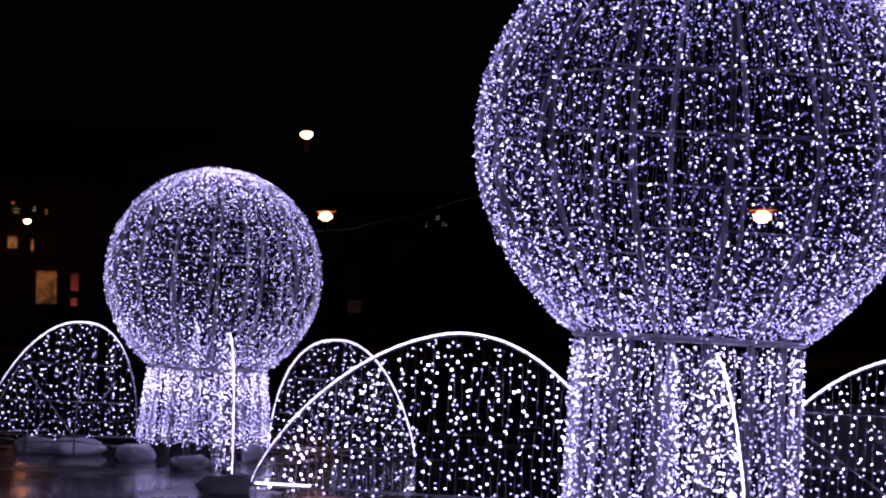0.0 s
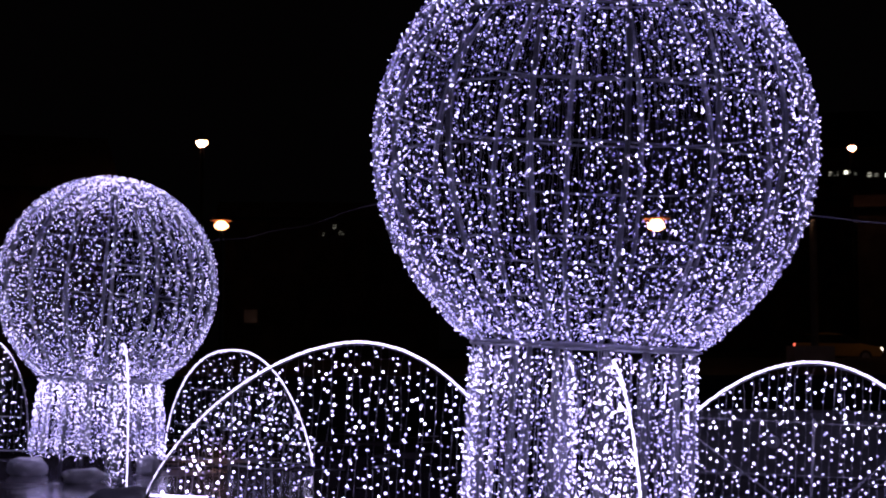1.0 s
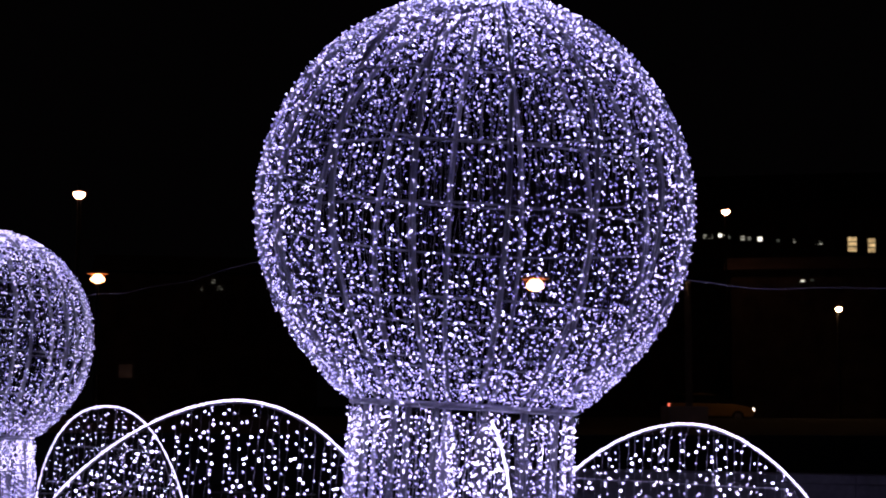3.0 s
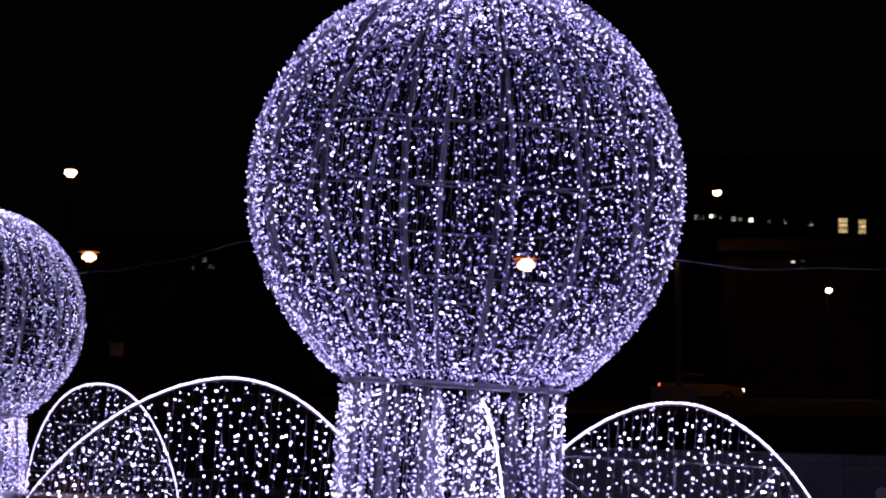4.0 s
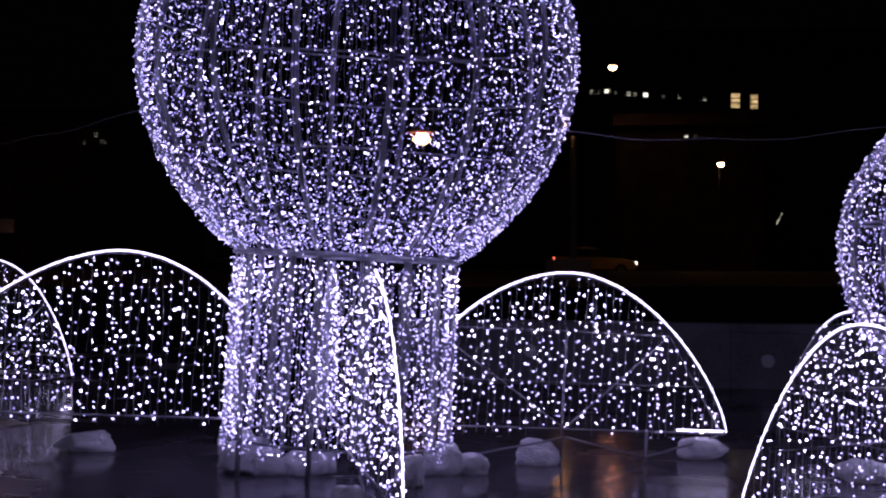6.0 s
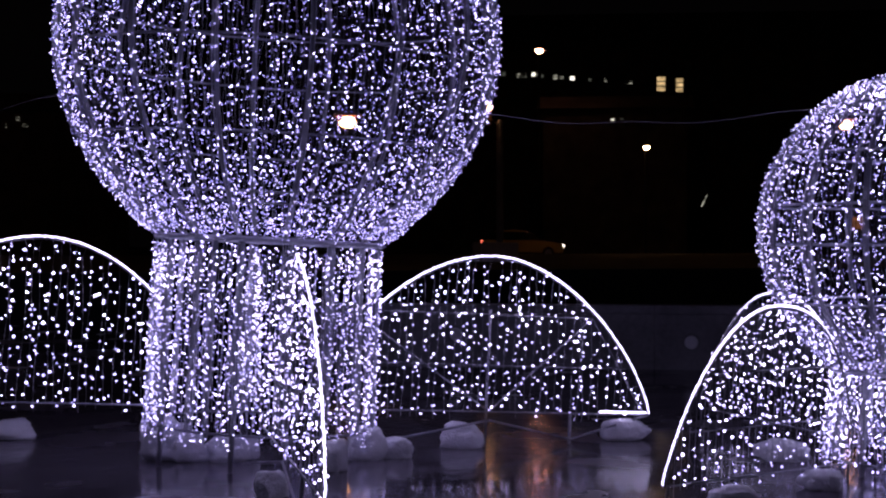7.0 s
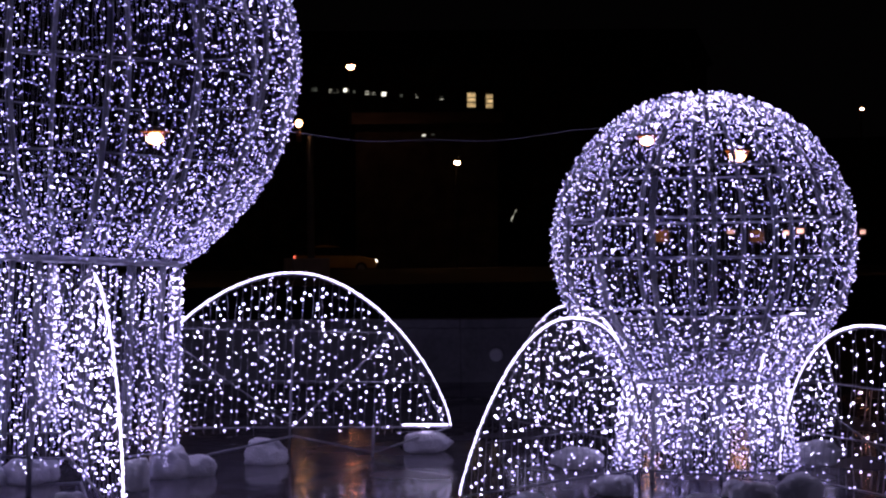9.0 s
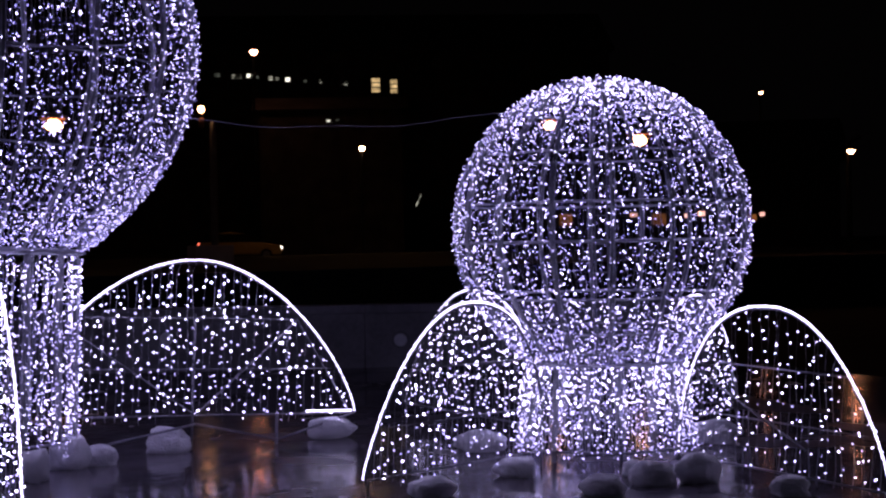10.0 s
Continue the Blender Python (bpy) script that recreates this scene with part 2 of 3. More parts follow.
# ---- the globes of light on their stems ----
def globe(label, place, lean, radius, cut, ring_r, ring_z, foot_r, foot_z, strings, stem_strings, gap, seed, size=1.0, bare=0.4, bulb=None, mast=False, phase=0.3):
    """A sphere of light strings on a drum-shaped stem. cut: depth of the ring below the sphere's middle."""
    rnd = random.Random(seed)
    top = tagged(new("light_globe"), label, "light sculpture", "globes of light")
    top.matrix_basis = pose(*place, 0, lean, 0)
    mid = ring_z + cut
    low = math.asin(cut / radius)
    r_cut = radius * math.cos(low)

    def skin(a, lat, out=0.0):
        r = (radius + out) * math.cos(lat)
        k = max(0.0, (-lat - 0.6 * low) / (0.4 * low))
        r += (ring_r - r_cut) * k * k
        return (r * math.cos(a), r * math.sin(a), mid + (radius + out) * math.sin(lat))

    def stem(a, u, out=0.0):
        r = ring_r + (foot_r - ring_r) * u + out
        return (r * math.cos(a), r * math.sin(a), ring_z + (foot_z - ring_z) * u)

    # steel frame: ribs with cable bundles, hoops, ring, posts
    ribs = 16
    for i in range(ribs):
        a = 2 * math.pi * (i + phase + rnd.uniform(-0.03, 0.03)) / ribs
        lats = [-low + (math.pi / 2 - 0.05 + low) * k / 26 for k in range(27)]
        part("rib", Shape().tube([skin(a, t, -0.035) for t in lats], 0.013), STEEL, top, smooth=True)
        for k in range(4):
            off, ph = (k - 1.5) * 0.009 + rnd.uniform(-0.003, 0.003), rnd.uniform(0, 6)
            pts = []
            for t in lats:
                c = max(0.12, math.cos(t))
                pts.append(skin(a + (off + 0.006 * math.sin(5 * t + ph)) / radius / c, t, -0.02 + 0.006 * math.sin(3 * t + ph)))
            part("cable", Shape().tube(pts, 0.0046, 4), CABLE, top, smooth=True)
    for t in (0.95, 0.52, 0.16, -0.1, -0.5, -0.8):
        if -low < t:
            part("hoop", Shape().tube([skin(2 * math.pi * k / 48, t, -0.04) for k in range(48)], 0.007 + 0.0015 * mast, 5, closed=True), CABLE if mast else STEEL, top, smooth=True)
    part("ring", Shape().tube([stem(2 * math.pi * k / 48, 0.0, -0.005) for k in range(48)], 0.036 * ring_r - 0.008, 8, closed=True), CABLE, top, smooth=True)
    part("ring", Shape().tube([stem(2 * math.pi * k / 48, 0.96, -0.03) for k in range(48)], 0.009, 6, closed=True), STEEL, top, smooth=True)
    for i in range(8):
        a = 2 * math.pi * (i + 0.5) / 8
        x, y, z = stem(a, 1.0, -0.03)
        part("post", Shape().tube([stem(a, 0.0, -0.03), (x, y, z), (x, y, -place[2] - 0.05)], 0.017, 8), STEEL, top, smooth=True)
        for k in range(10):
            b = a + (k % 5 - 2) * 0.012 / ring_r + (k // 5) * 0.39
            line = [stem(b + 0.01 * math.sin(7 * u + k), u, -0.012) for u in (0, 0.25, 0.5, 0.75, 0.95)]
            part("cable", Shape().tube(line, 0.0046, 4), CABLE, top, smooth=True)
    if mast:
        for x in (-0.05, 0.05):
            part("mast_pole", Shape().tube([(x, 0, 0.0), (x, 0, mid + 0.8 * radius)], 0.008, 6), STEEL, top, smooth=True)
        for k in range(11):
            z = 0.25 + k * 0.19
            part("mast_rung", Shape().tube([(-0.05, 0, z), (0.05, 0, z)], 0.006, 6), STEEL, top, smooth=True)
    # strings of bulbs from the crown down to the ring
    for i in range(strings):
        a, ph = 2 * math.pi * (i + rnd.uniform(-0.25, 0.25)) / strings, rnd.uniform(0, 6)
        s, line = Shape(), []
        t = math.pi / 2 - rnd.uniform(0.06, 0.5)
        wob, wave = rnd.uniform(0.4, 1.0), rnd.uniform(3, 9)
        stop = -low + rnd.uniform(0.0, 0.07)
        while t > stop:
            c = max(0.15, math.cos(t))
            b = a + wob * (0.022 * math.sin(wave * t + ph) + 0.010 * math.sin(17 * t + 2 * ph)) / c / radius
            line.append(skin(b, t, 0.0))
            q = skin(b + rnd.uniform(-0.034, 0.034) / c / radius, t + rnd.uniform(-0.02, 0.02), rnd.uniform(-0.045, 0.015))
            patch = noise.noise(Vector(q) * (2.4 / radius) + Vector((seed, 0, 0)))
            thin = 0.2 * math.exp(-((t - 0.12) / 0.5) ** 2) + (bare if -0.45 < t < 0.65 and patch < 0.05 else 0.0)
            if rnd.random() > thin:
                out = [c + rnd.uniform(-0.75, 0.75) for c in (math.cos(b) * math.cos(t), math.sin(b) * math.cos(t), math.sin(t))]
                s.bulb(q, size * rnd.choice((0.0034, 0.004, 0.0047, 0.0058)), 1, out)
            t -= gap * rnd.uniform(0.6, 1.4) / radius
        s.tube(line, 0.0011, 3)
        part("light_string", s, [WIRE, bulb or BULB, BACK], top)
    # strings that hang from the ring round the stem
    for i in range(stem_strings):
        a, ph = 2 * math.pi * (i + rnd.uniform(-0.4, 0.4)) / stem_strings, rnd.uniform(0, 6)
        s, line, u, back = Shape(), [], rnd.uniform(0.02, 0.08), rnd.uniform(-0.05, 0.01)
        end = 1.0 + rnd.uniform(-0.05, 0.06)
        while u < end:
            b = a + 0.02 * math.sin(5 * u + ph)
            line.append(stem(b, u, back))
            out = [math.cos(b) + rnd.uniform(-0.75, 0.75), math.sin(b) + rnd.uniform(-0.75, 0.75), rnd.uniform(-0.75, 0.75)]
            s.bulb(stem(b + rnd.uniform(-0.03, 0.03) / ring_r, u, back + rnd.uniform(-0.01, 0.02)), size * rnd.choice((0.0031, 0.004, 0.0051, 0.0066)), 1, out)
            u += gap * 0.85 * rnd.uniform(0.6, 1.4) / (ring_z - foot_z)
        s.tube(line, 0.002, 3)
        part("light_string", s, [CABLE, BRIGHT, BACK], top)
    return top


globe("large globe of white fairy lights on a drum-shaped stem", (1.54, 9.87, 0), 3.0, 1.474, 1.315, 0.75, 1.44, 0.77, 0.17, 275, 150, 0.055, 3, 1.0, 0.12, phase=0.93)
globe("globe of white fairy lights on a short flared stem", (-2.83, 17.77, 0), 3.0, 1.275, 1.1, 0.69, 1.06, 0.78, 0.2, 205, 210, 0.058, 5, 1.06, 0.2, BRIGHT, phase=0.5)
globe("smaller globe of white fairy lights behind crossed arches", (5.46, 8.22, 0), 0.0, 0.988, 0.885, 0.53, 0.62, 0.60, 0.05, 206, 190, 0.054, 8, 0.94, 0.1, BRIGHT, True, phase=0.77)


# ---- arch panels ----
def arch(label, r0, peak, r1, height, base, edge, gap, seed, down, start=0.0, stub=False, spacing=0.055, rope=(0.0, 9.0), bulb=None, frame_kind="post", bulb_size=1.0):
    """A flat arch panel that stands out along x. base: height of its bar; down: depth of its feet below the bar."""
    rnd = random.Random(seed)
    top = tagged(new("light_arch"), label, "light sculpture", "arches of light")

    def rise(x):
        if x < peak:
            u = min(1.0, (peak - x) / (peak - r0))
            return height * (1 - u ** edge[0]) ** edge[1]
        u = min(1.0, (x - peak) / (r1 - peak))
        return height * (1 - u ** edge[2]) ** edge[3]

    line = []
    for k in range(61):
        w = math.pi * k / 60
        x = (r0 + r1) / 2 - (r1 - r0) / 2 * math.cos(w)
        if x >= start:
            line.append((x, 0, base + rise(x)))
    led = []
    for k in range(201):
        x = (r0 + r1) / 2 - (r1 - r0) / 2 * math.cos(math.pi * k / 200)
        if max(start, rope[0]) <= x <= rope[1]:
            led.append((x, -0.004 + rnd.uniform(-0.003, 0.003), base + rise(x) + 0.013 + rnd.uniform(-0.0022, 0.0022)))
    part("arch_tube", Shape().tube(line, 0.008, 8), STEEL, top, smooth=True)
    rope_mesh = Shape().tube(led, 0.0045, 6)
    for q in led[::2]:
        rope_mesh.bulb(q, rnd.choice((0.0062, 0.0072, 0.0085)))
    part("rope_light", rope_mesh, [ROPE, ROPE], top, "glowing white rope light", smooth=True)
    if stub:
        part("rope_light", Shape().tube([(r1 - 0.38, -0.004, base + 0.016), (r1 - 0.02, -0.004, base + 0.016)], 0.0058, 8), ROPE, top, "glowing white rope light", smooth=True)
    part("base_bar", Shape().tube([(max(r0, start), 0, base), (r1, 0, base)], 0.006, 8), STEEL, top, smooth=True)
    xa, xb = peak + 0.62 * (r1 - peak), max(start, peak - 0.62 * (peak - r0))
    if frame_kind != "bare":
        part("cross_bar", Shape().tube([(xb, 0.02, base + 0.63 * height), (xa, 0.02, base + 0.63 * height)], 0.006, 6), STEEL, top, smooth=True)
        part("cross_bar", Shape().tube([(max(start, r0 + 0.1), 0.02, base + 0.3 * height), (r1 - 0.18, 0.02, base + 0.3 * height)], 0.0045, 6), STEEL, top, smooth=True)
    if frame_kind == "post":
        part("post", Shape().tube([(peak - 0.02, 0.02, base - down), (peak - 0.02, 0.02, base + 0.66 * height)], 0.009, 8), STEEL, top, smooth=True)
        part("brace", Shape().tube([(peak, 0.02, base), (xa, 0.02, base + 0.63 * height)], 0.008, 6), STEEL, top, smooth=True)
        part("brace", Shape().tube([(peak, 0.02, base), (xb, 0.02, base + 0.5 * height)], 0.006, 6), STEEL, top, smooth=True)
        part("chord", Shape().tube([(xa, 0.02, base + 0.63 * height), (r1 - 0.03, 0.01, base)], 0.007, 6), STEEL, top, smooth=True)
        xl = peak + 0.5 * (r1 - peak)
        part("leg", Shape().tube([(xl, 0, base), (xl, 0, base - down)], 0.012, 8), STEEL, top, smooth=True)
        part("stay", Shape().tube([(peak, 0, base - 0.06), (xl, -0.02, base - down + 0.15), (r1, 0, base)], 0.009, 6), STEEL, top, smooth=True)
        part("stay", Shape().tube([(peak, 0, base - 0.06), (max(r0, 0.7), -0.1, base - down + 0.1)], 0.009, 6), STEEL, top, smooth=True)
    if frame_kind == "slant":
        part("brace", Shape().tube([(r0 + 0.15, 0.02, base + 0.55 * height), (peak + 0.3 * (r1 - peak), 0.02, base + 0.16 * height)], 0.006, 6), STEEL, top, smooth=True)
    if frame_kind != "post":
        for x in (max(start, r0) + 0.03, r1 - 0.03):
            part("leg", Shape().tube([(x, 0, base), (x, 0, base - down)], 0.008, 8), STEEL, top, smooth=True)
    x = max(r0, start) + 0.05
    while x < r1 - 0.03:
        s, z, ln = Shape(), base + rise(x) - rnd.uniform(0.01, 0.1), []
        ln.append((x, 0, base + rise(x)))
        ph, lean = rnd.uniform(0, 6), rnd.uniform(-0.03, 0.03)
        foot = base - rnd.choice((-0.03, 0.0, 0.015, 0.03, 0.05))
        while z > foot:
            q = (x + 0.009 * math.sin(7 * z + ph) + lean * (base - z), 0.006 * math.sin(7 * z + ph), z)
            ln.append(q)
            s.bulb((q[0] + rnd.uniform(-0.034, 0.034), q[1] + rnd.uniform(-0.015, 0.015), z), bulb_size * rnd.choice((0.0036, 0.0046, 0.0056, 0.007)))
            z -= 0.9 * gap * rnd.uniform(0.5, 1.5)
        ln.append((x, 0, foot - 0.01))
        s.tube(ln, 0.0015, 3)
        part("light_string", s, [CABLE, bulb or BRIGHT], top)
        x += spacing * rnd.uniform(0.75, 1.25)
    return top


BIG = "wide arch panel hung with white fairy lights, edged with rope light"
SMALL = "rounded arch panel hung with white fairy lights, edged with rope light"
home = pose(1.54, 9.87, 0, 0, 3.0, 0)
EDGE, ROUND = (2.0, 0.8, 1.8, 0.75), (2.5, 0.5, 2.0, 0.8)
arch(BIG, 0.3, 1.605, 2.81, 1.075, 0.33, EDGE, 0.076, 21, 0.33, 0.7, True, bulb_size=1.08).matrix_basis = home @ pose(0, 0, 0, 0, 0, 1)
arch(BIG, 0.3, 1.46, 2.8, 1.055, 0.33, EDGE, 0.074, 22, 0.33, 0.7, True, frame_kind="bare", bulb_size=1.18).matrix_basis = home @ pose(0, 0, 0, 0, 0, 181)
arch(BIG, 0.3, 1.5, 2.8, 1.115, 0.33, EDGE, 0.105, 23, 0.33, 0.7, False, rope=(1.55, 9)).matrix_basis = home @ pose(-0.1, 0, 0, 0, 0, 269.8) @ pose(0, 0, 0, 0, 3.5, 0)
arch(BIG, 0.3, 1.5, 2.8, 1.05, 0.33, EDGE, 0.1, 24, 0.33, 0.7, False, rope=(1.95, 2.3)).matrix_basis = home @ pose(0.05, 0, 0, 0, 0, 86.5)
home = pose(5.46, 8.22, 0, 0, 0, -32.5) @ pose(0, 0, 0, 0, 2.2, 0) @ pose(0, 0, 0, 0, 0, 32.5)
arch(SMALL, 0.72, 1.5, 2.42, 0.935, 0.09, ROUND, 0.085, 33, 0.15, frame_kind="plain").matrix_basis = home @ pose(0, 0, 0, 0, 0, 205)
arch(SMALL, 0.72, 1.5, 2.38, 0.92, 0.09, ROUND, 0.085, 35, 0.15, frame_kind="plain").matrix_basis = home @ pose(0, 0, 0, 0, 0, 99.5)
arch(SMALL, 0.72, 1.5, 2.4, 0.91, 0.09, ROUND, 0.085, 36, 0.15, rope=(0.0, 2.14), frame_kind="plain").matrix_basis = home @ pose(0, 0, 0, 0, 0, 31.5)
arch("rounded arch panel with sparse white fairy lights, edged with rope light", 0.72, 1.48, 2.38, 0.945, 0.09, ROUND, 0.1, 34, 0.15,
     spacing=0.058, frame_kind="slant", bulb_size=0.8).matrix_basis = home @ pose(0, 0, 0, 0, 0, 277)
home = pose(-2.83, 17.77, 0, 0, 3.4, 0)
arch(SMALL, 0.78, 1.55, 2.5, 1.26, 0.22, ROUND, 0.1, 44, 0.24).matrix_basis = home @ pose(0, 0, 0, 0, 0, -3)
arch(SMALL, 0.81, 1.54, 2.58, 1.28, 0.22, ROUND, 0.1, 46, 0.24).matrix_basis = home @ pose(0, 0, 0, 0, 0, 206)
arch(SMALL, 0.8, 1.55, 2.5, 1.3, 0.22, ROUND, 0.17, 47, 0.24, rope=(1.25, 1.9)).matrix_basis = home @ pose(0, 0, 0, 0, 0, 106)
arch(SMALL, 0.8, 1.55, 2.5, 1.42, 0.06, ROUND, 0.17, 45, 0.1, rope=(1.42, 9)).matrix_basis = home @ pose(0, 0, 0, 0, 0, 286)


# ---- cables between the globes ----
def hung_cable(a, b, sag):
    pts = []
    for k in range(25):
        u = k / 24
        p = Vector(a).lerp(Vector(b), u)
        pts.append((p.x, p.y, p.z - sag * 4 * u * (1 - u) + 0.01 * math.sin(17 * u)))
    tagged(part("cable", Shape().tube(pts, 0.003, 6), STONE, smooth=True), "pale cable slung between the globes of light", "cable", "slung cables")


hung_cable((0.25, 9.95, 2.395), (-1.57, 17.5, 2.66), 0.05)
hung_cable((3.0, 9.9, 2.33), (4.95, 8.25, 2.285), 0.095)


# ---- sandbags ----
def sandbag(label, x, y, size, turn, seed):
    """A slack woven bag: flattened below, creased, with a tied neck at one end."""
    rnd = random.Random(seed)
    bm = bmesh.new()
    bmesh.ops.create_icosphere(bm, subdivisions=4, radius=1.0)
    off = Vector((seed * 3.1, seed * 1.7, 0))
    neck = rnd.choice((-1, 1))
    for v in bm.verts:
        p = v.co.copy()
        q = Vector([math.copysign(abs(c) ** 0.7, c) for c in p])
        crease = abs(noise.noise(p * 2.3 + off * 2))
        k = 1 + 0.30 * noise.noise(p * 1.1 + off) + 0.10 * noise.noise(p * 3 + off) - 0.16 * crease + 0.02 * noise.noise(p * 11 + off)
        w = max(0.0, neck * q.x - 0.72)
        q.x += neck * w * 0.9
        q.y *= 1 - 1.6 * min(w, 0.3)
        q.z = q.z * (1 - 1.4 * min(w, 0.3)) - 0.3 * w
        v.co = Vector((q.x * size[0] * k, q.y * size[1] * k, max(q.z, -0.75) * size[2] * k))
    low = min(v.co.z for v in bm.verts)
    for v in bm.verts:
        v.co.z -= low
    for f in bm.faces:
        f.smooth = True
    me = bpy.data.meshes.new("sandbag")
    bm.to_mesh(me)
    bm.free()
    me.materials.append(BAG)
    ob = new("sandbag", me)
    ob.matrix_basis = pose(x, y, -0.015, 0, 0, turn)
    return tagged(ob, label, "sandbag", "ballast sandbags")


ON_STEM = "lumpy white sandbag weighing down the large globe's stem"
ON_ARCH = "lumpy white sandbag under a wide arch panel's bar"
ON_SMALL = "lumpy white sandbag at the smaller globe's foot"
ON_FAR = "lumpy white sandbag before the short flared stem"
BAGS = (
    (ON_STEM, ((0.98, 9.94, 0.19, 0.15, 0.13), (1.06, 9.80, 0.14, 0.10, 0.09), (1.36, 9.77, 0.17, 0.13, 0.09), (1.90, 9.12, 0.08, 0.08, 0.12),
               (2.19, 9.57, 0.12, 0.10, 0.13), (2.39, 9.60, 0.12, 0.08, 0.08), (0.95, 10.6, 0.13, 0.1, 0.13))),
    (ON_ARCH, ((2.97, 9.96, 0.14, 0.11, 0.095), (4.20, 9.98, 0.16, 0.12, 0.09), (-0.08, 11.3, 0.20, 0.15, 0.08), (1.37, 8.24, 0.09, 0.08, 0.09))),
    (ON_SMALL, ((4.47, 7.66, 0.12, 0.09, 0.07), (4.58, 6.85, 0.13, 0.1, 0.065), (4.99, 6.95, 0.125, 0.1, 0.08), (5.26, 6.9, 0.11, 0.1, 0.1),
                (4.82, 8.75, 0.16, 0.12, 0.08), (3.73, 7.31, 0.12, 0.09, 0.065), (5.06, 7.30, 0.05, 0.05, 0.06), (5.42, 6.27, 0.10, 0.08, 0.066), (6.33, 8.21, 0.17, 0.13, 0.09))),
    (ON_FAR, ((-4.97, 18.42, 0.23, 0.17, 0.11), (-4.39, 18.13, 0.30, 0.2, 0.12), (-3.53, 17.3, 0.21, 0.15, 0.12), (-2.73, 16.31, 0.22, 0.16, 0.085),
              (-1.97, 13.9, 0.23, 0.17, 0.10), (-2.17, 17.3, 0.13, 0.1, 0.12))))
for label, spots in BAGS:
    for k, (x, y, sx, sy, sz) in enumerate(spots):
        sandbag(label, x, y, (sx, sy, sz), random.uniform(-25, 25) - math.degrees(math.atan2(x, y)), 50 + 7 * k + len(label))


# ---- street lamps ----
def lantern_lamp(place, foot, label):
    """A post with a four-sided lantern that widens upwards. place: the light's middle."""
    x, y, z = place
    top = tagged(new("street_lamp"), label, "street lamp", "street lamps")
    top.matrix_basis = pose(x, y, foot)
    h = z - foot
    part("post", Shape().lathe([(0.11, 0), (0.11, 0.25), (0.07, 0.3), (0.05, 0.9), (0.035, h - 0.2), (0.07, h - 0.14)], 10), IRON, top, smooth=True)
    part("lamp_bulb", Shape().lathe([(0.07, h - 0.13), (0.17, h - 0.07), (0.18, h - 0.02), (0.09, h + 0.085)], 12), WARM, top, "glowing warm bulb", smooth=True)
    for k in range(4):
        a = math.pi * (k + 0.5) / 2
        bar = [(0.12 * math.cos(a), 0.12 * math.sin(a), h - 0.14), (0.27 * math.cos(a), 0.27 * math.sin(a), h + 0.11)]
        part("lantern_bar", Shape().tube(bar, 0.012, 6), LAMPLIT_PAINT, top)
    part("lantern_cap", Shape().lathe([(0.05, h + 0.13), (0.29, h + 0.1), (0.31, h + 0.13), (0.2, h + 0.19), (0.08, h + 0.22)], 8), LAMPLIT_PAINT, top)


def mast_lamp(place, foot, label, size=0.3, light=None):
    x, y, z = place
    top = tagged(new("street_lamp"), label, "street lamp", "street lamps")
    top.matrix_basis = pose(x, y, foot)
    h = z - foot
    part("mast", Shape().tube([(0, 0.1, 0), (0, 0.1, h * 0.6), (0, 0.1, h + 0.25), (0, -0.3, h + 0.35)], 0.07, 8), IRON, top, smooth=True)
    part("lamp_head", Shape().lathe([(size * 0.4, h + size * 0.9), (size * 1.1, h + size * 0.5), (size * 1.1, h + size * 0.4)], 10), LAMPLIT_PAINT, top, smooth=True)
    part("lamp_glass", Shape().lathe([(size * 0.45, h - size * 0.6), (size, h - size * 0.1), (size, h + size * 0.4)], 10), light or WARM_FAR, top, "glowing warm lamp glass", smooth=True)


LANTERN = "lit lantern street lamp on a dark post"
MAST = "lit sodium street lamp on a tall dark mast"
lantern_lamp((-3.145, 39.88, 4.66), 0.9, LANTERN)
lantern_lamp((6.27, 29.3, 3.85), 0.9, LANTERN)
lantern_lamp((18.5, 27.2, 3.55), 0.9, LANTERN)
lantern_lamp((20.4, 34.25, 4.45), 0.9, LANTERN)


def bracket_lamp(place, foot, label):
    """A stout pole with a globe lamp on a short arm and a fitting under it."""
    x, y, z = place
    top = tagged(new("street_lamp"), label, "street lamp", "street lamps")
    top.matrix_basis = pose(x, y, foot)
    h = z - foot
    part("pole", Shape().lathe([(0.13, 0), (0.12, 0.3), (0.1, 0.4), (0.09, h - 0.4), (0.05, h - 0.32)], 14), POLE, top, smooth=True).location = (0.32, 0.05, 0)
    part("arm", Shape().tube([(0.32, 0.05, h - 0.42), (0.1, 0, h - 0.38), (0, 0, h - 0.12)], 0.025, 8), IRON, top, smooth=True)
    part("globe_bulb", Shape().lathe([(0.03, h - 0.1), (0.085, h - 0.05), (0.095, h), (0.065, h + 0.07), (0.02, h + 0.09)], 14), WARM, top, "glowing warm globe", smooth=True)
    part("fitting", Shape().lathe([(0.05, h - 0.5), (0.09, h - 0.45), (0.06, h - 0.22)], 10), LAMPLIT_PAINT, top, smooth=True)


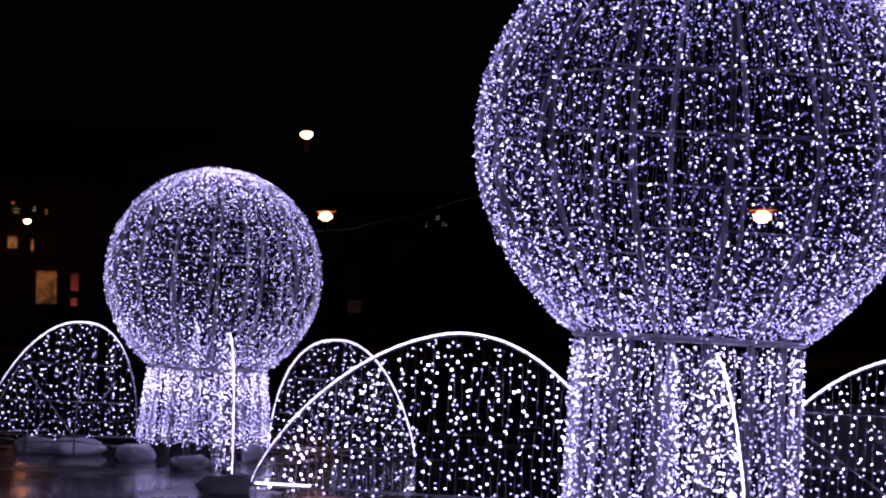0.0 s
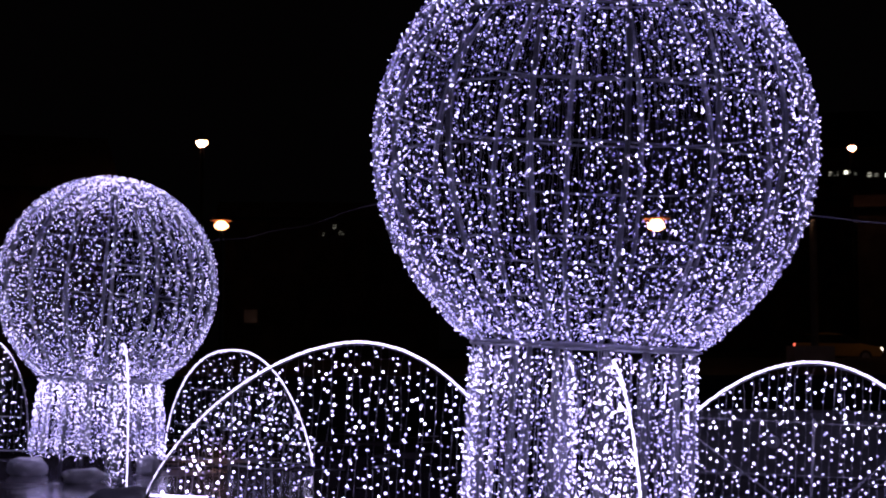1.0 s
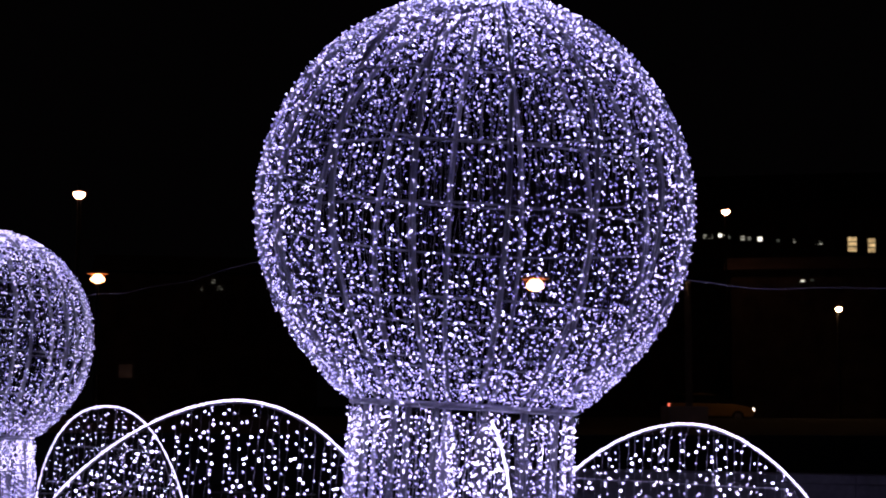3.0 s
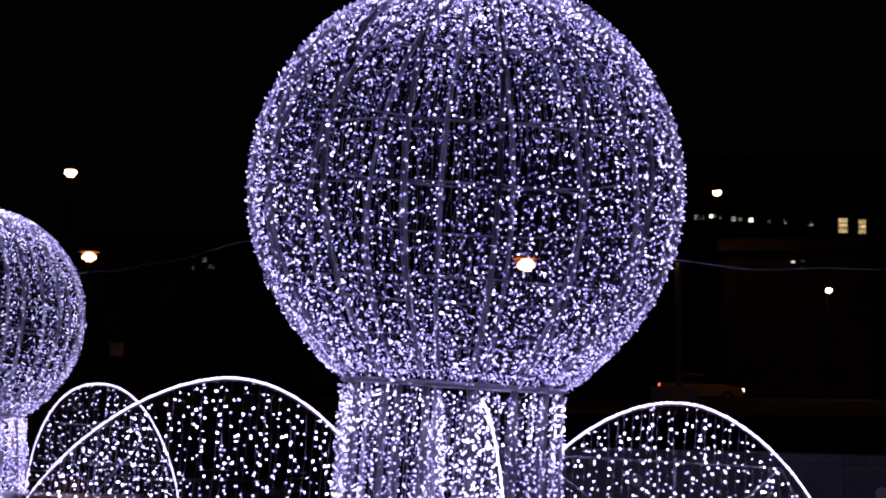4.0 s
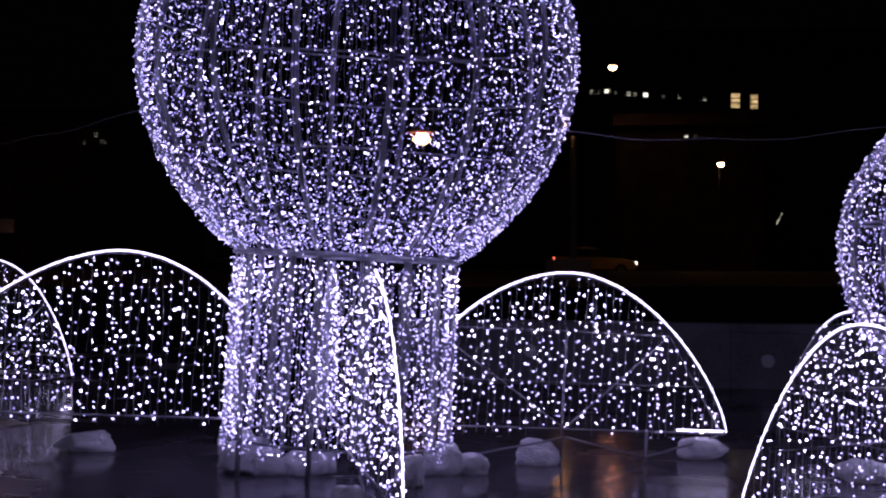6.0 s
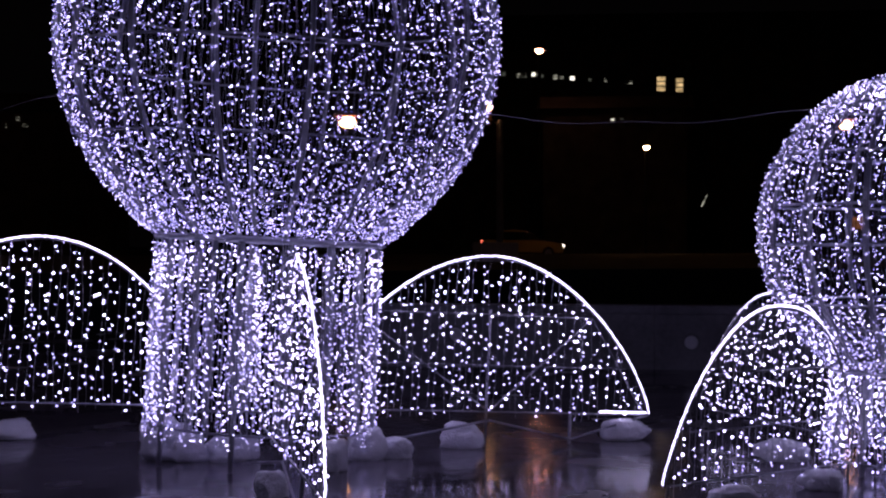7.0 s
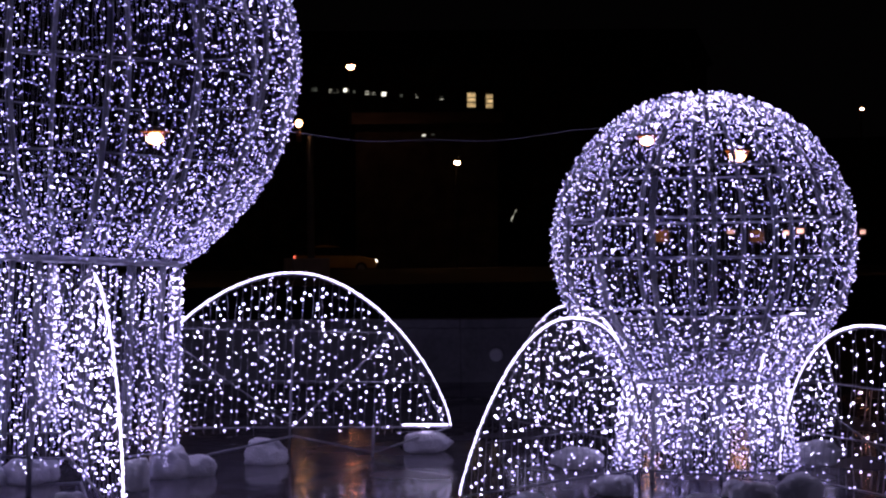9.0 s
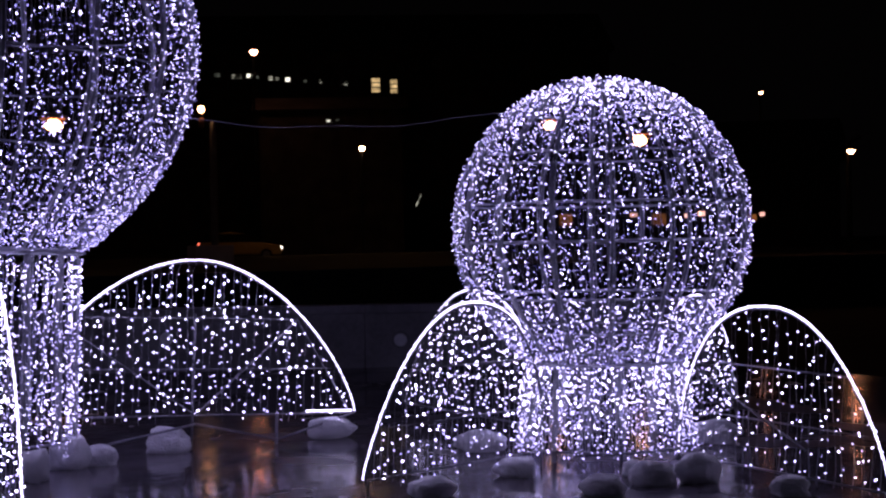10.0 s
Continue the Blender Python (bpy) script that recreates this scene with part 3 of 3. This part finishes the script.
bracket_lamp((11.95, 38.0, 5.02), 0.9, "lit globe street lamp on a stout pole over a plinth")
mast_lamp((-5.5, 59.7, 9.5), 0.9, MAST, 0.22)
mast_lamp((30.4, 86.63, 13.12), 0.55, MAST, 0.24)
mast_lamp((30.94, 71.48, 6.29), 0.55, MAST, 0.145, ROAD)
mast_lamp((56.0, 70.3, 9.7), 0.55, MAST, 0.11)
mast_lamp((26.7, 29.7, 3.51), 0.9, MAST, 0.095)
mast_lamp((-16.12, 57.79, 5.81), 0.9, MAST, 0.14)
tagged(part("plinth", Shape().box((11.6, 37.6, 0.9), (12.65, 38.4, 1.42)), PLINTH, bevel=0.03), "pale concrete plinth at a lamp post's foot", "plinth")


# ---- buildings across the road ----
def building(label, place, turn, width, height, depth, panes):
    top = tagged(new("building"), label, "building", "buildings")
    top.matrix_basis = pose(*place, 0, 0, turn)
    part("wall", Shape().box((-width / 2, 0, -0.6), (width / 2, depth, height)), WALL, top)
    roof = Shape()
    w, d = width / 2 + 0.4, depth + 0.4
    roof.add([(-w, -0.4, height), (w, -0.4, height), (w, d, height), (-w, d, height), (-w, depth / 2, height + 0.3 * depth), (w, depth / 2, height + 0.3 * depth)],
             [(3, 2, 1, 0), (0, 1, 5, 4), (2, 3, 4, 5), (1, 2, 5), (3, 0, 4)])
    part("roof", roof, ROOF, top)
    for x, z, w, h, mat in panes:
        win = part("window", Shape().box((x - w / 2 - 0.12, -0.1, z - h / 2 - 0.12), (x + w / 2 + 0.12, 0.05, z + h / 2 + 0.12)), ROOF, top)
        part("pane", Shape().box((x - w / 2, -0.13, z - h / 2), (x + w / 2, -0.104, z + h / 2)), mat, win)
        for k in ((-1 / 6, 1 / 6) if mat is YELLOW else (0.0,) if mat is PALE else ()):
            part("glazing_bar", Shape().box((x - w / 2, -0.16, z + k * h - 0.04), (x + w / 2, -0.132, z + k * h + 0.04)), ROOF, win)
    return top


row = [(-7.06, 12.88, 0.42, 0.28, DIMPANE), (-5.87, 12.75, 0.21, 0.28, PALE), (-5.47, 12.74, 0.31, 0.28, PALE), (-4.77, 12.82, 0.24, 0.25, SPARK),
       (-4.48, 12.73, 0.24, 0.25, PALE), (-4.12, 12.69, 0.14, 0.18, DIMPANE), (-3.17, 12.60, 0.28, 0.28, PALE), (-2.72, 12.55, 0.28, 0.21, PALE),
       (-1.94, 12.50, 0.31, 0.28, SPARK), (-0.67, 12.36, 0.21, 0.21, DIMPANE), (0.49, 12.35, 0.18, 0.28, PALE), (2.18, 12.17, 0.46, 0.25, PALE),
       (4.50, 12.02, 0.60, 1.02, YELLOW), (5.83, 11.92, 0.50, 0.99, YELLOW)]
building("dark long building with a row of small lit windows", (40.5, 102.3, 0.9), -21, 44, 14.5, 12, row)
building("dark house with a lit amber door window and a red one", (-17.2, 60, 0.9), 15, 16, 7, 9,
         [(1.25, 2.43, 0.79, 1.30, AMBER), (2.35, 2.65, 0.30, 0.69, REDPANE), (2.34, 1.85, 0.25, 0.30, REDPANE), (-0.10, 4.22, 0.37, 0.47, AMBER),
          (0.67, 4.12, 0.10, 0.47, AMBER), (0.02, 5.50, 0.17, 0.15, YELLOW), (-0.11, 5.8, 0.10, 0.11, AMBER), (0.72, 5.58, 0.10, 0.13, PALE), (1.19, 5.48, 0.08, 0.22, AMBER)])


# ---- shop windows and small far lights ----
building("low dark shop with small warm lit windows", (34.13, 49.19, 0.9), -34.6, 14, 3.4, 6,
         [(-3.7, 1.24, 0.5, 0.45, AMBER), (-1.0, 1.37, 0.3, 0.16, PINK), (0.0, 1.18, 0.55, 0.45, AMBER), (1.1, 1.3, 0.22, 0.16, PINK), (1.65, 1.37, 0.26, 0.18, PINK),
          (3.6, 1.17, 0.35, 0.25, AMBER), (4.0, 1.3, 0.2, 0.16, PINK)])
building("small dark house with tiny pale windows and a faint brown one", (-0.36, 70.0, 0.9), 0, 10, 6.5, 3,
         [(-3.77, 1.92, 0.6, 0.6, BROWN), (-0.45, 5.75, 0.12, 0.14, PALE), (0.1, 6.1, 0.16, 0.15, PALE), (0.42, 5.8, 0.24, 0.12, PALE)])
building("dark house on the slope with small pale lit windows", (35.83, 87.78, 0.55), -22, 9, 9.3, 3,
         [(-0.14, 8.56, 0.22, 0.13, SPARK), (-0.46, 8.3, 0.22, 0.10, PALE), (0.43, 8.6, 0.19, 0.10, DIMPANE), (0.42, 8.25, 0.16, 0.10, PALE)])


# ---- car on the far road ----
def car(place, turn):
    top = tagged(new("car"), "estate car with lit lamps on the far road, amber lamplight in its paint colour", "car")
    top.matrix_basis = pose(*place, 0, 0, turn)

    def shell(outline, half, inset, name, mat, label=""):
        s = Shape()
        n = len(outline)
        v = [(x, -half * (1 - inset * max(0, z - 0.8)), z) for x, z in outline] + [(x, half * (1 - inset * max(0, z - 0.8)), z) for x, z in outline]
        f = [tuple(range(n)), tuple(range(2 * n - 1, n - 1, -1))] + [(i, n + i, n + (i + 1) % n, (i + 1) % n) for i in range(n)]
        s.add(v, f)
        return part(name, s, mat, top, label, bevel=0.04)

    shell([(-2.15, 0.35), (2.1, 0.3), (2.2, 0.55), (2.05, 0.78), (1.1, 0.95), (-2.1, 1.0), (-2.2, 0.6)], 0.86, 0.0, "body", PAINT)
    shell([(-2.05, 0.98), (1.15, 0.94), (0.35, 1.42), (-0.6, 1.5), (-1.8, 1.42)], 0.8, 0.22, "cabin", GLASS, "dark window glass")
    shell([(-1.82, 1.41), (0.36, 1.41), (-0.5, 1.53)], 0.7, 0.0, "roof", PAINT)
    for x in (-1.35, 1.35):
        for y in (-0.78, 0.78):
            wheel = part("wheel", Shape().tube([(x, y - 0.1, 0.31), (x, y + 0.1, 0.31)], 0.31, 20), IRON, top, smooth=False)
            part("rim", Shape().tube([(x, y - 0.115, 0.31), (x, y + 0.115, 0.31)], 0.19, 14), STEEL, wheel)
    for y in (-0.6, 0.6):
        part("headlight", Shape().box((2.05, y - 0.16, 0.58), (2.2, y + 0.16, 0.74)), HEAD, top, "lit white headlight", bevel=0.02)
        part("tail_light", Shape().box((-2.21, y - 0.14, 0.75), (-2.1, y + 0.14, 0.98)), TAIL, top, "lit red tail light", bevel=0.02)


car((25.58, 75.59, 0.55), -18)


# Glowing tube that stands in for a slanted bright line; its pole is added.
def slanted_tube(place, tilt):
    top = tagged(new("slanted_tube"), "small slanted pale glowing tube on a thin pole", "lamp")
    top.matrix_basis = pose(*place)
    part("pole", Shape().tube([(0, 0.05, -place[2] + 0.9), (0, 0.05, 0)], 0.03, 6), IRON, top)
    d = (0.25 * math.sin(tilt), 0, 0.25 * math.cos(tilt))
    part("tube", Shape().tube([(-d[0], 0, -d[2]), d], 0.022, 8), PALE, top, "dim pale glowing tube")


slanted_tube((25.86, 54.02, 3.04), radians(28))
